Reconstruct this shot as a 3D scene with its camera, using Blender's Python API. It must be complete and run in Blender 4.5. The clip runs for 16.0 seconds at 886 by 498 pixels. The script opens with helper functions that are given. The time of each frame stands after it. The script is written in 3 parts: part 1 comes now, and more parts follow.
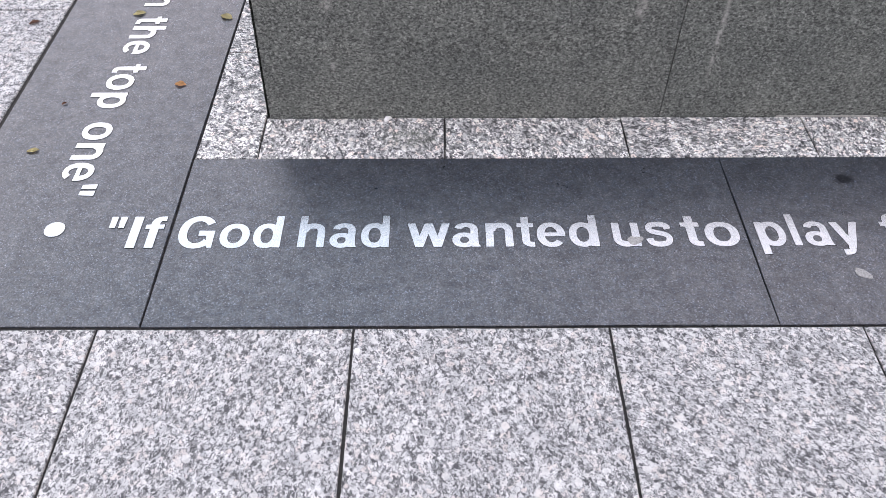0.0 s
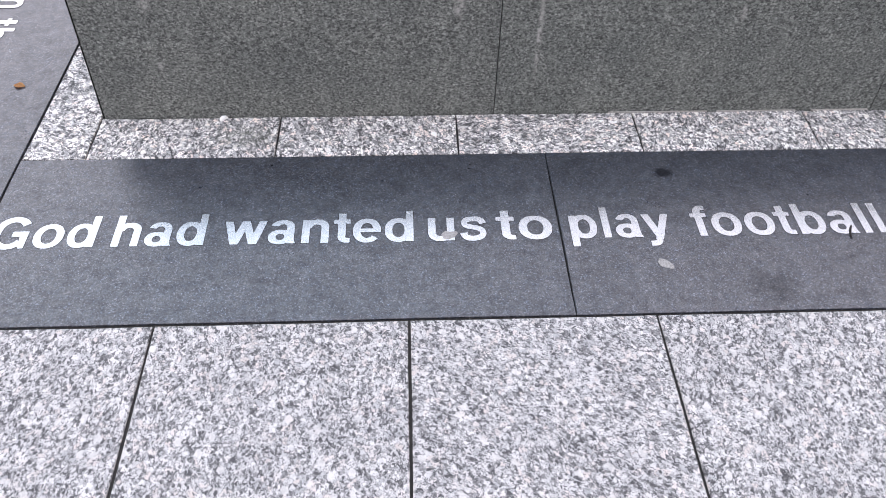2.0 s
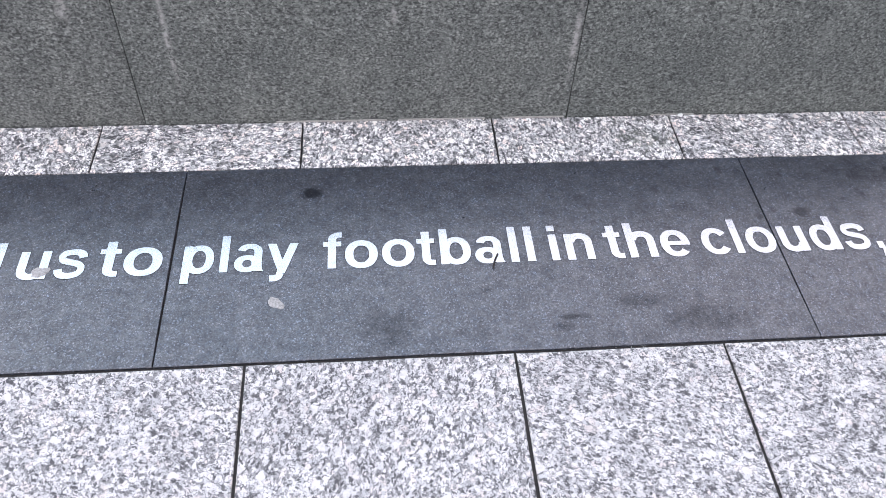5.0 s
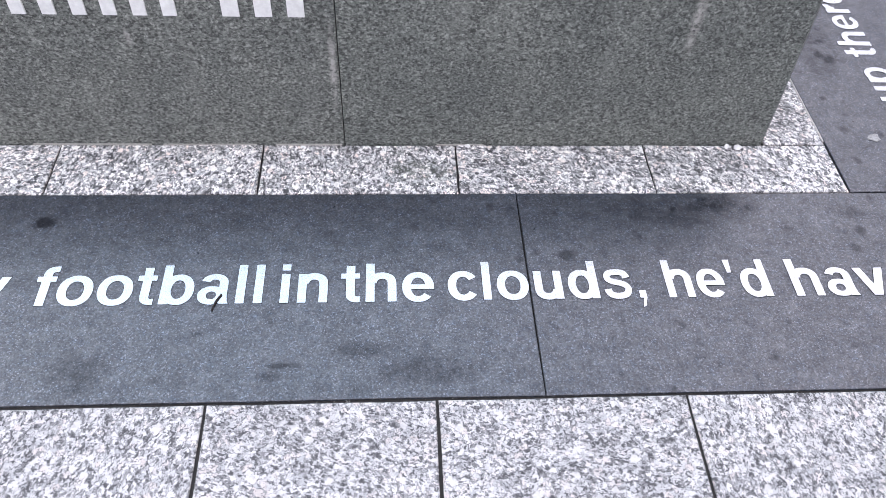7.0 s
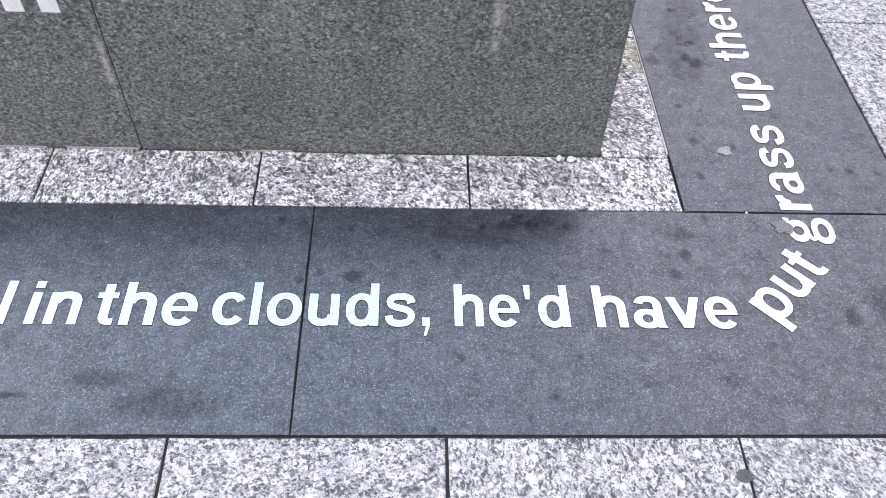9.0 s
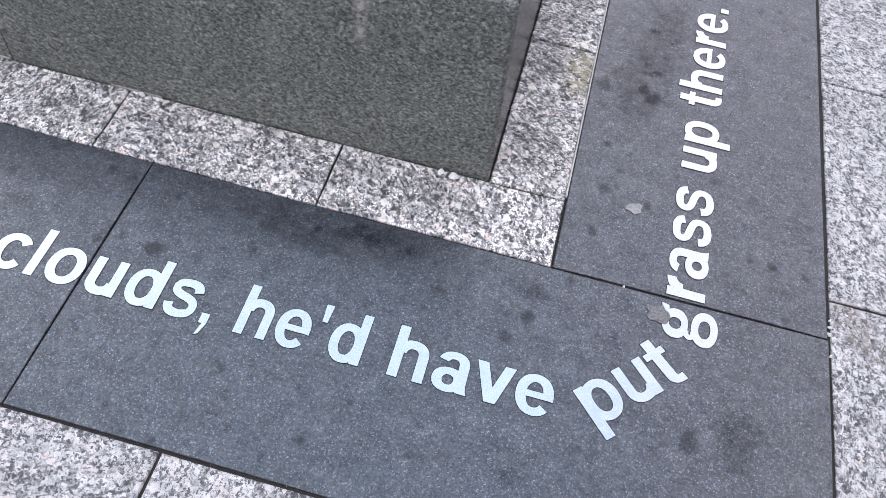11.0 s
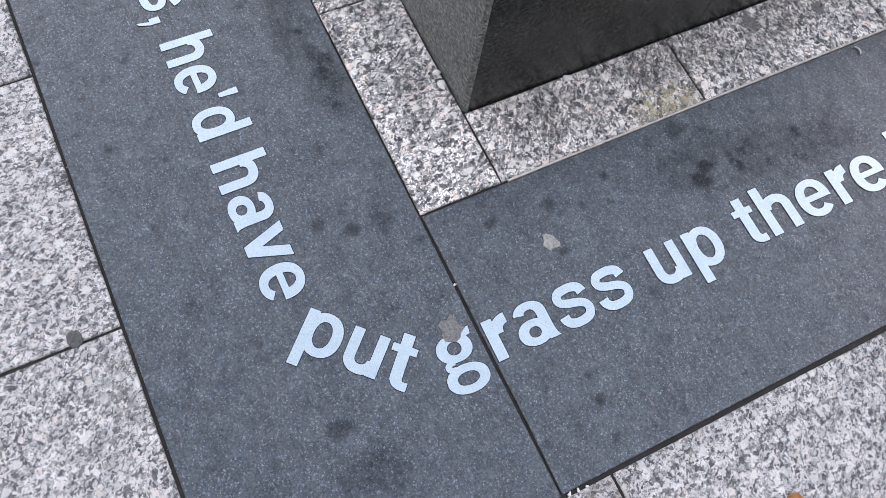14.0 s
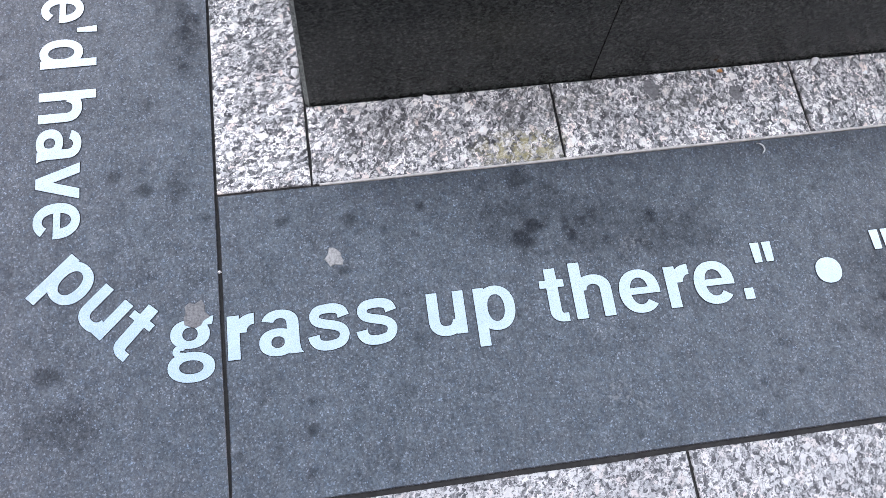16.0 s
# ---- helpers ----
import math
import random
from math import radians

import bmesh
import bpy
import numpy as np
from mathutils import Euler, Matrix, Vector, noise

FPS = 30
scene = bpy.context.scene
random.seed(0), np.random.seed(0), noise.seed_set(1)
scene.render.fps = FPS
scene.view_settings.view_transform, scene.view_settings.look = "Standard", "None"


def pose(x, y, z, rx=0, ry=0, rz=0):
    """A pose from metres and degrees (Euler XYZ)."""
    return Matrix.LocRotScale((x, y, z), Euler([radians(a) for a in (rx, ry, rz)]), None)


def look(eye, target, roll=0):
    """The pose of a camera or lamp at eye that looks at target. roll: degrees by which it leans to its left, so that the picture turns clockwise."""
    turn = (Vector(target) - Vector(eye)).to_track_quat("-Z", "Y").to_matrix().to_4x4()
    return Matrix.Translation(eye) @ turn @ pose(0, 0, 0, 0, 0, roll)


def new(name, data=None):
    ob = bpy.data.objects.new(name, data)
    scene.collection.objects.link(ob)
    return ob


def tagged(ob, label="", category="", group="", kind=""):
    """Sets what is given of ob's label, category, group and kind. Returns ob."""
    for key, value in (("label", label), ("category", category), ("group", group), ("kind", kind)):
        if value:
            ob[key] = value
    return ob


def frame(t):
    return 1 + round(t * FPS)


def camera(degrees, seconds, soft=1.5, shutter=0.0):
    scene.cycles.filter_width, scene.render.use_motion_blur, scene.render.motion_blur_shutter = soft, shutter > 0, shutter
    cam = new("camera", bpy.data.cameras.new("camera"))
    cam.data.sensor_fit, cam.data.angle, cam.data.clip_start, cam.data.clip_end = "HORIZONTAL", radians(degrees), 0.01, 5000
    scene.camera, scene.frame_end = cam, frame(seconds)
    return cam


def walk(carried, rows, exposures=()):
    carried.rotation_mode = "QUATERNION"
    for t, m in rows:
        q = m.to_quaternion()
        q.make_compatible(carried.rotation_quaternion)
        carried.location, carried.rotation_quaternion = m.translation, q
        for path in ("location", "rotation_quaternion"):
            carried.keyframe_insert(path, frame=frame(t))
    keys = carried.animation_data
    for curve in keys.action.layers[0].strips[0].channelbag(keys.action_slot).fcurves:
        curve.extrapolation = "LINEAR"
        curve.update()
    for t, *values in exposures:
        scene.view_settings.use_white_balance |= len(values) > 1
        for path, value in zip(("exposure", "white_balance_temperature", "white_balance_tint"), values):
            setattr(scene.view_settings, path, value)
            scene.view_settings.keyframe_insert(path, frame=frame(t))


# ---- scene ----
cam = camera(59.5, 16.0, soft=0.8)
PATH = [
    (0, (0.706, -1.091, 1.462), (0.71, 0.258, -0.014), -0.1),
    (0.5, (0.771, -1.086, 1.464), (0.788, 0.266, -0.01), 0.4),
    (1, (0.89, -1.091, 1.466), (0.916, 0.263, -0.005), 0.7),
    (1.5, (1.008, -1.11, 1.465), (1.054, 0.248, -0.003), 1.1),
    (2, (1.114, -1.129, 1.466), (1.188, 0.226, -0.003), 1.2),
    (2.5, (1.192, -1.116, 1.461), (1.294, 0.237, -0.009), 1.1),
    (3, (1.303, -1.054, 1.467), (1.431, 0.282, -0.016), 1.4),
    (3.5, (1.435, -0.966, 1.462), (1.591, 0.355, -0.031), 2.3),
    (4, (1.57, -0.92, 1.448), (1.743, 0.383, -0.059), 3.3),
    (4.5, (1.774, -0.908, 1.445), (1.955, 0.375, -0.079), 4.0),
    (4.7, (1.859, -0.915, 1.453), (2.039, 0.358, -0.079), 4.1),
    (6.8, (2.606, -0.797, 1.467), (2.741, 0.476, -0.069), 4.0),
    (7, (2.67, -0.802, 1.464), (2.805, 0.47, -0.073), 4.2),
    (7.5, (2.806, -0.826, 1.456), (2.935, 0.436, -0.09), 3.9),
    (8, (2.925, -0.8, 1.434), (3.054, 0.463, -0.111), 3.6),
    (8.5, (3.061, -0.715, 1.429), (3.187, 0.536, -0.126), 3.9),
    (9, (3.219, -0.66, 1.425), (3.319, 0.58, -0.14), 4.3),
    (9.5, (3.407, -0.626, 1.409), (3.473, 0.596, -0.173), 5.2),
    (10, (3.538, -0.556, 1.39), (3.547, 0.638, -0.214), 5.8),
    (10.2, (3.585, -0.51, 1.378), (3.569, 0.677, -0.232), 6.3),
    (12.3, (4.12, -0.16, 1.434), (3.756, 0.684, -0.343), 13.5),
    (12.5, (4.165, -0.122, 1.445), (3.769, 0.666, -0.35), 13.9),
    (13, (4.326, -0.05, 1.435), (3.852, 0.628, -0.386), 14.2),
    (13.5, (4.406, 0.086, 1.421), (3.879, 0.649, -0.424), 14.5),
    (14, (4.45, 0.244, 1.426), (3.861, 0.717, -0.426), 14.0),
    (14.5, (4.546, 0.394, 1.422), (3.917, 0.776, -0.437), 12.9),
    (15, (4.648, 0.544, 1.422), (4.002, 0.855, -0.445), 12.3),
    (15.5, (4.627, 0.707, 1.408), (3.968, 0.953, -0.465), 10.5),
    (16, (4.587, 0.878, 1.414), (3.914, 1.073, -0.459), 8.6),
]
EXPOSURES = [(0.0, 0.26, 6300, 15), (3.5, 0.50, 6150, 15), (7.0, 0.58, 6100, 15), (9.5, 0.55, 6100, 15), (12.5, 0.10, 6200, 14), (13.5, 0.08, 6250, 14), (14.5, 0.20, 6150, 13), (16.0, 0.46, 6050, 13)]
walk(cam, [(t, look(eye, target, roll)) for t, eye, target, roll in PATH], EXPOSURES)

# ---- sky, sun ----
SUN_EL, SUN_AZ = radians(42), radians(302)      # azimuth clockwise from +y
world = bpy.data.worlds.new("sky")
world.use_nodes = True
scene.world = world
wn, wl = world.node_tree.nodes, world.node_tree.links
sky = wn.new("ShaderNodeTexSky")
sky.sky_type, sky.sun_disc = "NISHITA", False
sky.sun_elevation, sky.sun_rotation = SUN_EL, SUN_AZ
sky.air_density, sky.dust_density, sky.ozone_density = 1.0, 3.0, 1.0
veil = wn.new("ShaderNodeMix")            # an even bright cloud cover over the clear sky
veil.data_type = "RGBA"
veil.inputs[0].default_value = 0.85
drift = wn.new("ShaderNodeTexNoise")      # uneven edge of the cloud
for key, v in (("Scale", 2.3), ("Detail", 5.0), ("Roughness", 0.55)):
    drift.inputs[key].default_value = v
coords, axes = wn.new("ShaderNodeTexCoord"), wn.new("ShaderNodeSeparateXYZ")
wl.new(coords.outputs["Generated"], axes.inputs[0])
height = wn.new("ShaderNodeMath")
height.operation, height.inputs[1].default_value = "MULTIPLY_ADD", 0.12
wl.new(drift.outputs[0], height.inputs[0])
tilt = wn.new("ShaderNodeMath")           # the clear part lies a little off the zenith
tilt.operation, tilt.inputs[1].default_value = "MULTIPLY_ADD", -0.28
wl.new(axes.outputs[0], tilt.inputs[0])
lean = wn.new("ShaderNodeMath")
lean.operation, lean.inputs[1].default_value = "MULTIPLY_ADD", 0.15
wl.new(axes.outputs[1], lean.inputs[0])
wl.new(axes.outputs[2], lean.inputs[2])
wl.new(lean.outputs[0], tilt.inputs[2])
wl.new(tilt.outputs[0], height.inputs[2])
cloud = wn.new("ShaderNodeValToRGB")      # pale haze low down, thinning to blue overhead
while len(cloud.color_ramp.elements) < 4:
    cloud.color_ramp.elements.new(0.5)
for e, (p, c) in zip(cloud.color_ramp.elements, ((0.20, (0.85, 0.82, 0.87, 1)), (0.72, (1.0, 0.94, 0.98, 1)), (0.83, (0.45, 0.595, 0.74, 1)), (0.95, (0.33, 0.455, 0.58, 1)))):
    e.position, e.color = p, c
span = wn.new("ShaderNodeMath")
span.operation, span.inputs[1].default_value = "MULTIPLY", 0.85
wl.new(height.outputs[0], span.inputs[0])
wl.new(span.outputs[0], cloud.inputs[0])
lift = wn.new("ShaderNodeVectorMath")
lift.operation, lift.inputs[3].default_value = "SCALE", 13.0
wl.new(cloud.outputs[0], lift.inputs[0])
wl.new(lift.outputs[0], veil.inputs[7])
wl.new(sky.outputs[0], veil.inputs[6])
wl.new(veil.outputs[2], wn["Background"].inputs[0])
wn["Background"].inputs[1].default_value = 0.12
sun = new("sun", bpy.data.lights.new("sun", "SUN"))
sun.data.energy, sun.data.angle, sun.data.color = 0.58, radians(95), (1.0, 0.97, 0.94)
away = Vector((math.sin(SUN_AZ) * math.cos(SUN_EL), math.cos(SUN_AZ) * math.cos(SUN_EL), math.sin(SUN_EL)))
sun.matrix_basis = look(tuple(away * 30), (0, 0, 0))


# ---- materials ----
class Mat:
    """A node material with short-hand for its nodes."""

    def __init__(self, name, rough=0.5, metal=0.0):
        self.m = bpy.data.materials.new(name)
        self.m.use_nodes = True
        self.n, self.l = self.m.node_tree.nodes, self.m.node_tree.links
        self.out = self.n["Principled BSDF"]
        self.out.inputs["Roughness"].default_value = rough
        self.out.inputs["Metallic"].default_value = metal

    def put(self, value, socket):
        if isinstance(value, bpy.types.NodeSocket):
            self.l.new(value, socket)
        else:
            socket.default_value = value

    def maths(self, op, a, b=0.0, clamp=False):
        k = self.n.new("ShaderNodeMath")
        k.operation, k.use_clamp = op, clamp
        self.put(a, k.inputs[0]), self.put(b, k.inputs[1])
        return k.outputs[0]

    def vec(self, op, a, b):
        k = self.n.new("ShaderNodeVectorMath")
        k.operation = op
        self.put(a, k.inputs[0]), self.put(b, k.inputs[1])
        return k.outputs["Value"] if op in ("DISTANCE", "LENGTH") else k.outputs["Vector"]

    def place(self):
        return self.n.new("ShaderNodeNewGeometry").outputs["Position"]

    def chance(self):
        return self.n.new("ShaderNodeObjectInfo").outputs["Random"]

    def own(self, turn=0.0):
        """World places, shifted by chance for each object, turned by up to that many radians."""
        k = self.n.new("ShaderNodeVectorRotate")
        k.rotation_type = "Z_AXIS"
        r = self.chance()
        self.put(self.vec("ADD", self.place(), self.vec("MULTIPLY", self.join(r, r, r), (37.0, 91.0, 13.0))), k.inputs["Vector"])
        self.put(self.maths("MULTIPLY", r, turn), k.inputs["Angle"])
        return k.outputs[0]

    def join(self, x, y, z):
        k = self.n.new("ShaderNodeCombineXYZ")
        self.put(x, k.inputs[0]), self.put(y, k.inputs[1]), self.put(z, k.inputs[2])
        return k.outputs[0]

    def noise(self, at, scale, detail=3.0, rough=0.55, distort=0.0):
        k = self.n.new("ShaderNodeTexNoise")
        self.put(at, k.inputs["Vector"])
        for key, v in (("Scale", scale), ("Detail", detail), ("Roughness", rough), ("Distortion", distort)):
            k.inputs[key].default_value = v
        return k.outputs["Fac"]

    def cells(self, at, scale, feature="F1", random=1.0):
        k = self.n.new("ShaderNodeTexVoronoi")
        k.feature = feature
        self.put(at, k.inputs["Vector"])
        k.inputs["Scale"].default_value, k.inputs["Randomness"].default_value = scale, random
        return k

    def ramp(self, fac, *stops, smooth=True):
        k = self.n.new("ShaderNodeValToRGB")
        k.color_ramp.interpolation = "LINEAR" if smooth else "CONSTANT"
        while len(k.color_ramp.elements) < len(stops):
            k.color_ramp.elements.new(0.5)
        for e, (p, c) in zip(k.color_ramp.elements, stops):
            e.position, e.color = p, (c, c, c, 1) if isinstance(c, float) else (*c, 1)
        self.put(fac, k.inputs[0])
        return k.outputs[0]

    def mix(self, fac, a, b, mode="MIX"):
        k = self.n.new("ShaderNodeMix")
        k.data_type, k.blend_type = "RGBA", mode
        for v, n in ((fac, 0), (a, 6), (b, 7)):
            self.put((*v, 1) if isinstance(v, tuple) and len(v) == 3 else v, k.inputs[n])
        return k.outputs[2]

    def finish(self, color=None, rough=None, bump=None, strength=0.3, depth=0.001):
        if color is not None:
            self.put((*color, 1) if isinstance(color, tuple) else color, self.out.inputs["Base Color"])
        if rough is not None:
            self.put(rough, self.out.inputs["Roughness"])
        if bump is not None:
            k = self.n.new("ShaderNodeBump")
            k.inputs["Strength"].default_value, k.inputs["Distance"].default_value = strength, depth
            self.put(bump, k.inputs["Height"])
            self.l.new(k.outputs[0], self.out.inputs["Normal"])
        return self.m


def light_granite(name, dirt=0.0):
    """Coarse pale granite: white feldspar grains, grey quartz between them, black mica flakes."""
    m = Mat(name, 0.6)
    at = m.own(1.9)
    warp = m.vec("ADD", at, m.vec("MULTIPLY", m.vec("SUBTRACT", m.colour_noise(at, 95.0), (0.5, 0.5, 0.5)), (0.014, 0.014, 0.014)))
    warp = m.vec("ADD", warp, m.vec("MULTIPLY", m.vec("SUBTRACT", m.colour_noise(at, 330.0), (0.5, 0.5, 0.5)), (0.005, 0.005, 0.005)))
    big = 0.86 if dirt else 1.0
    long = m.vec("MULTIPLY", warp, (1.0, 1.4, 1.0))
    grain, fleck = m.cells(long, 165.0 * big), m.cells(at, 560.0)
    shade, tint = m.grey(grain.outputs["Color"]), m.grey(m.cells(warp, 80.0 * big).outputs["Color"])
    feldspar = m.ramp(tint, (0.0, (0.47, 0.48, 0.49)), (0.35, (0.63, 0.63, 0.63)), (0.8, (0.73, 0.73, 0.725)), (1.0, (0.69, 0.635, 0.605)))
    feldspar = m.mix(1.0, feldspar, m.ramp(m.noise(at, 420.0, 4.0, 0.7), (0.3, (0.80, 0.80, 0.81)), (0.6, (1.04, 1.04, 1.04))), "MULTIPLY")
    crowd = m.maths("ADD", shade, m.maths("MULTIPLY", m.maths("SUBTRACT", m.noise(long, 50.0 * big, 3.0), 0.5), 1.2))
    crowd = m.maths("ADD", crowd, m.maths("MULTIPLY", m.maths("SUBTRACT", tint, 0.5), 0.35))
    mineral = m.ramp(crowd, (0.0, (0.085, 0.085, 0.09)), (0.15, (0.145, 0.145, 0.15)), (0.23, (0.26, 0.26, 0.265)), (0.42, (0.37, 0.37, 0.375)))
    mineral = m.mix(0.7, mineral, m.ramp(m.grey(fleck.outputs["Color"]), (0.0, (0.50, 0.50, 0.51)), (0.5, (1.0, 1.0, 1.0)), (1.0, (1.35, 1.35, 1.35))), "MULTIPLY")
    edge = 0.52 if dirt else 0.42
    c = m.mix(m.ramp(crowd, (edge, 1.0), (edge + 0.03, 0.0)), feldspar, mineral)
    rim = m.cells(warp, 80.0 * big, "DISTANCE_TO_EDGE").outputs["Distance"]
    crack = m.maths("MULTIPLY", m.ramp(rim, (0.02, 0.75), (0.09, 0.0)), m.ramp(m.noise(at, 70.0, 3.0), (0.42, 0.0), (0.56, 1.0)))
    c = m.mix(crack, c, (0.24, 0.24, 0.245))
    haze = m.ramp(m.noise(at, 33.0, 5.0, 0.7), (0.36, (0.84, 0.84, 0.84)), (0.60, (1.07, 1.07, 1.07)))
    c = m.mix(1.0, c, haze, "MULTIPLY")
    mica = m.ramp(m.noise(warp, 210.0, 3.0, 0.6), (0.60, 0.0), (0.62, 0.85))
    c = m.mix(mica, c, (0.07, 0.07, 0.075))
    giant = m.cells(m.vec("MULTIPLY", warp, (1.0, 1.4, 1.0)), 25.0)
    rare = m.maths("MULTIPLY", m.ramp(m.grey(giant.outputs["Color"]), (0.74, 0.0), (0.75, 1.0)), m.ramp(giant.outputs["Distance"], (0.24, 0.8), (0.30, 0.0)))
    c = m.mix(rare, c, m.mix(0.35, (0.74, 0.73, 0.71), feldspar))
    tone = m.ramp(m.noise(at, 6.0, 5.0, 0.65), (0.3, (0.86, 0.835, 0.815)), (0.7, (1.08, 1.05, 1.01)))
    c = m.mix(1.0, c, tone, "MULTIPLY")
    if dirt:
        deep = m.n.new("ShaderNodeGamma")
        m.put(c, deep.inputs[0])
        deep.inputs[1].default_value = 1.35
        c = m.mix(1.0, deep.outputs[0], (1.85, 1.85, 1.82), "MULTIPLY")
        grime = m.ramp(m.noise(at, 17.0, 6.0, 0.7), (0.45, 0.0), (0.7, dirt))
        c = m.mix(grime, c, (0.13, 0.125, 0.11))
    here = m.place()
    patchy = m.ramp(m.noise(here, 60.0, 5.0, 0.7), (0.44, 0.0), (0.58, 0.7))
    for x, y, rx, ry, tint in LICHEN if dirt else MUD:
        d = m.vec("LENGTH", m.vec("MULTIPLY", m.vec("SUBTRACT", here, (x, y, 0.0)), (1 / rx, 1 / ry, 0.0)), (0, 0, 0))
        c = m.mix(m.maths("MULTIPLY", m.ramp(d, (0.4, 1.0), (1.0, 0.0)), patchy), c, tint)
    h = m.maths("ADD", m.noise(at, 260.0, 3.0), m.maths("MULTIPLY", shade, 0.5))
    return m.finish(c, m.ramp(m.noise(at, 90.0), (0.3, 0.5), (0.7, 0.75)), h, 0.35, 0.0012)


def colour_noise(self, at, scale):
    k = self.n.new("ShaderNodeTexNoise")
    self.put(at, k.inputs["Vector"])
    k.inputs["Scale"].default_value, k.inputs["Detail"].default_value = scale, 2.0
    return k.outputs["Color"]


def grey(self, c):
    k = self.n.new("ShaderNodeSeparateColor")
    self.put(c, k.inputs[0])
    return k.outputs[0]


Mat.colour_noise, Mat.grey = colour_noise, grey


def dark_granite():
    """Honed near-black granite with a fine sparkle, foot dirt and old gum stains."""
    m = Mat("honed_dark_granite", 0.35)
    at = m.place()
    speck = m.grey(m.cells(at, 430.0).outputs["Color"])
    c = m.ramp(speck, (0.0, (0.010, 0.012, 0.016)), (0.55, (0.022, 0.026, 0.034)), (0.90, (0.050, 0.057, 0.071)), (1.0, (0.20, 0.22, 0.25)))
    grain = m.ramp(m.noise(at, 120.0, 6.0, 0.75), (0.34, (0.42, 0.42, 0.42)), (0.66, (1.65, 1.65, 1.65)))
    c = m.mix(1.0, c, grain, "MULTIPLY")
    dust = m.ramp(m.noise(at, 5.0, 8.0, 0.66), (0.38, 0.0), (0.72, 0.36))
    c = m.mix(dust, c, (0.054, 0.059, 0.068))
    where = m.n.new("ShaderNodeSeparateXYZ")
    m.put(at, where.inputs[0])
    trod = m.ramp(m.maths("DIVIDE", where.outputs[0], 4.0), (0.3, 0.10), (0.75, 0.5))
    wob = m.vec("ADD", at, m.vec("MULTIPLY", m.colour_noise(at, 45.0), (0.022, 0.022, 0.022)))
    wet = 0.0
    for scale, cut in ((10.5, 0.55), (16.0, 0.55)):
        spots = m.cells(wob, scale)
        some = m.ramp(m.grey(spots.outputs["Color"]), (cut, 0.0), (cut + 0.02, 1.0))
        spot = m.maths("MULTIPLY", m.ramp(spots.outputs["Distance"], (0.06, 1.0), (0.2, 0.0)), some)
        spot = m.maths("MULTIPLY", spot, trod)
        c = m.mix(spot, c, (0.012, 0.012, 0.014))
        wet = m.maths("ADD", wet, spot, True)
    blotch = m.ramp(m.noise(at, 17.0, 7.0, 0.74), (0.36, (0.60, 0.60, 0.62)), (0.64, (1.30, 1.29, 1.28)))
    c = m.mix(1.0, c, blotch, "MULTIPLY")
    rust = m.ramp(m.noise(at, 62.0, 4.0, 0.7), (0.38, (0.86, 0.98, 1.10)), (0.62, (1.16, 1.02, 0.94)))
    c = m.mix(1.0, c, rust, "MULTIPLY")
    glint = m.ramp(m.grey(m.cells(at, 260.0).outputs["Color"]), (0.965, 0.0), (0.985, 0.28))
    c = m.mix(glint, c, (0.30, 0.32, 0.35))
    mottle = m.noise(at, 34.0, 5.0, 0.62)
    patch = m.ramp(mottle, (0.40, 0.26), (0.58, 0.68))
    flecks = m.ramp(m.noise(at, 95.0, 4.0, 0.65), (0.50, 0.0), (0.64, 0.75))
    edge = m.maths("MULTIPLY", m.maths("SUBTRACT", m.noise(at, 22.0, 5.0, 0.65), 0.5), 1.8)
    for marks, tone, solid in ((STAINS, (0.012, 0.012, 0.015), False), (SPOTS, (0.010, 0.010, 0.012), True), (SMEARS, (0.26, 0.255, 0.25), False)):
        for x, y, rx, ry in marks:
            d = m.vec("LENGTH", m.vec("MULTIPLY", m.vec("SUBTRACT", at, (x, y, 0.0)), (1 / rx, 1 / ry, 0.0)), (0, 0, 0))
            f = m.ramp(m.maths("ADD", d, m.maths("MULTIPLY", edge, 0.75)), (0.45, 0.60), (1.05, 0.0)) if solid else m.ramp(m.maths("ADD", d, edge), (0.35, 0.85), (1.1, 0.0))
            f = f if solid else m.maths("MULTIPLY", f, flecks if marks is SMEARS else patch)
            c = m.mix(f, c, tone)
            wet = m.maths("ADD", wet, f, True)
    rough = m.ramp(m.noise(at, 12.0, 5.0, 0.65), (0.3, 0.27), (0.7, 0.42))
    m.out.inputs["IOR"].default_value = 1.56
    sheen = m.ramp(m.noise(at, 21.0, 7.0, 0.7), (0.34, 0.80), (0.66, 1.32))
    sheen = m.maths("MULTIPLY", sheen, m.ramp(m.noise(at, 66.0, 4.0, 0.7), (0.34, 0.80), (0.66, 1.2)))
    sheen = m.maths("MULTIPLY", sheen, m.ramp(m.noise(at, 190.0, 4.0, 0.7), (0.36, 0.66), (0.64, 1.34)))
    m.put(m.maths("MULTIPLY", sheen, m.maths("SUBTRACT", 1.0, m.maths("MULTIPLY", wet, 0.78))), m.out.inputs["Specular IOR Level"])
    return m.finish(c, rough, m.noise(at, 330.0, 3.0, 0.6), 0.12, 0.0005)


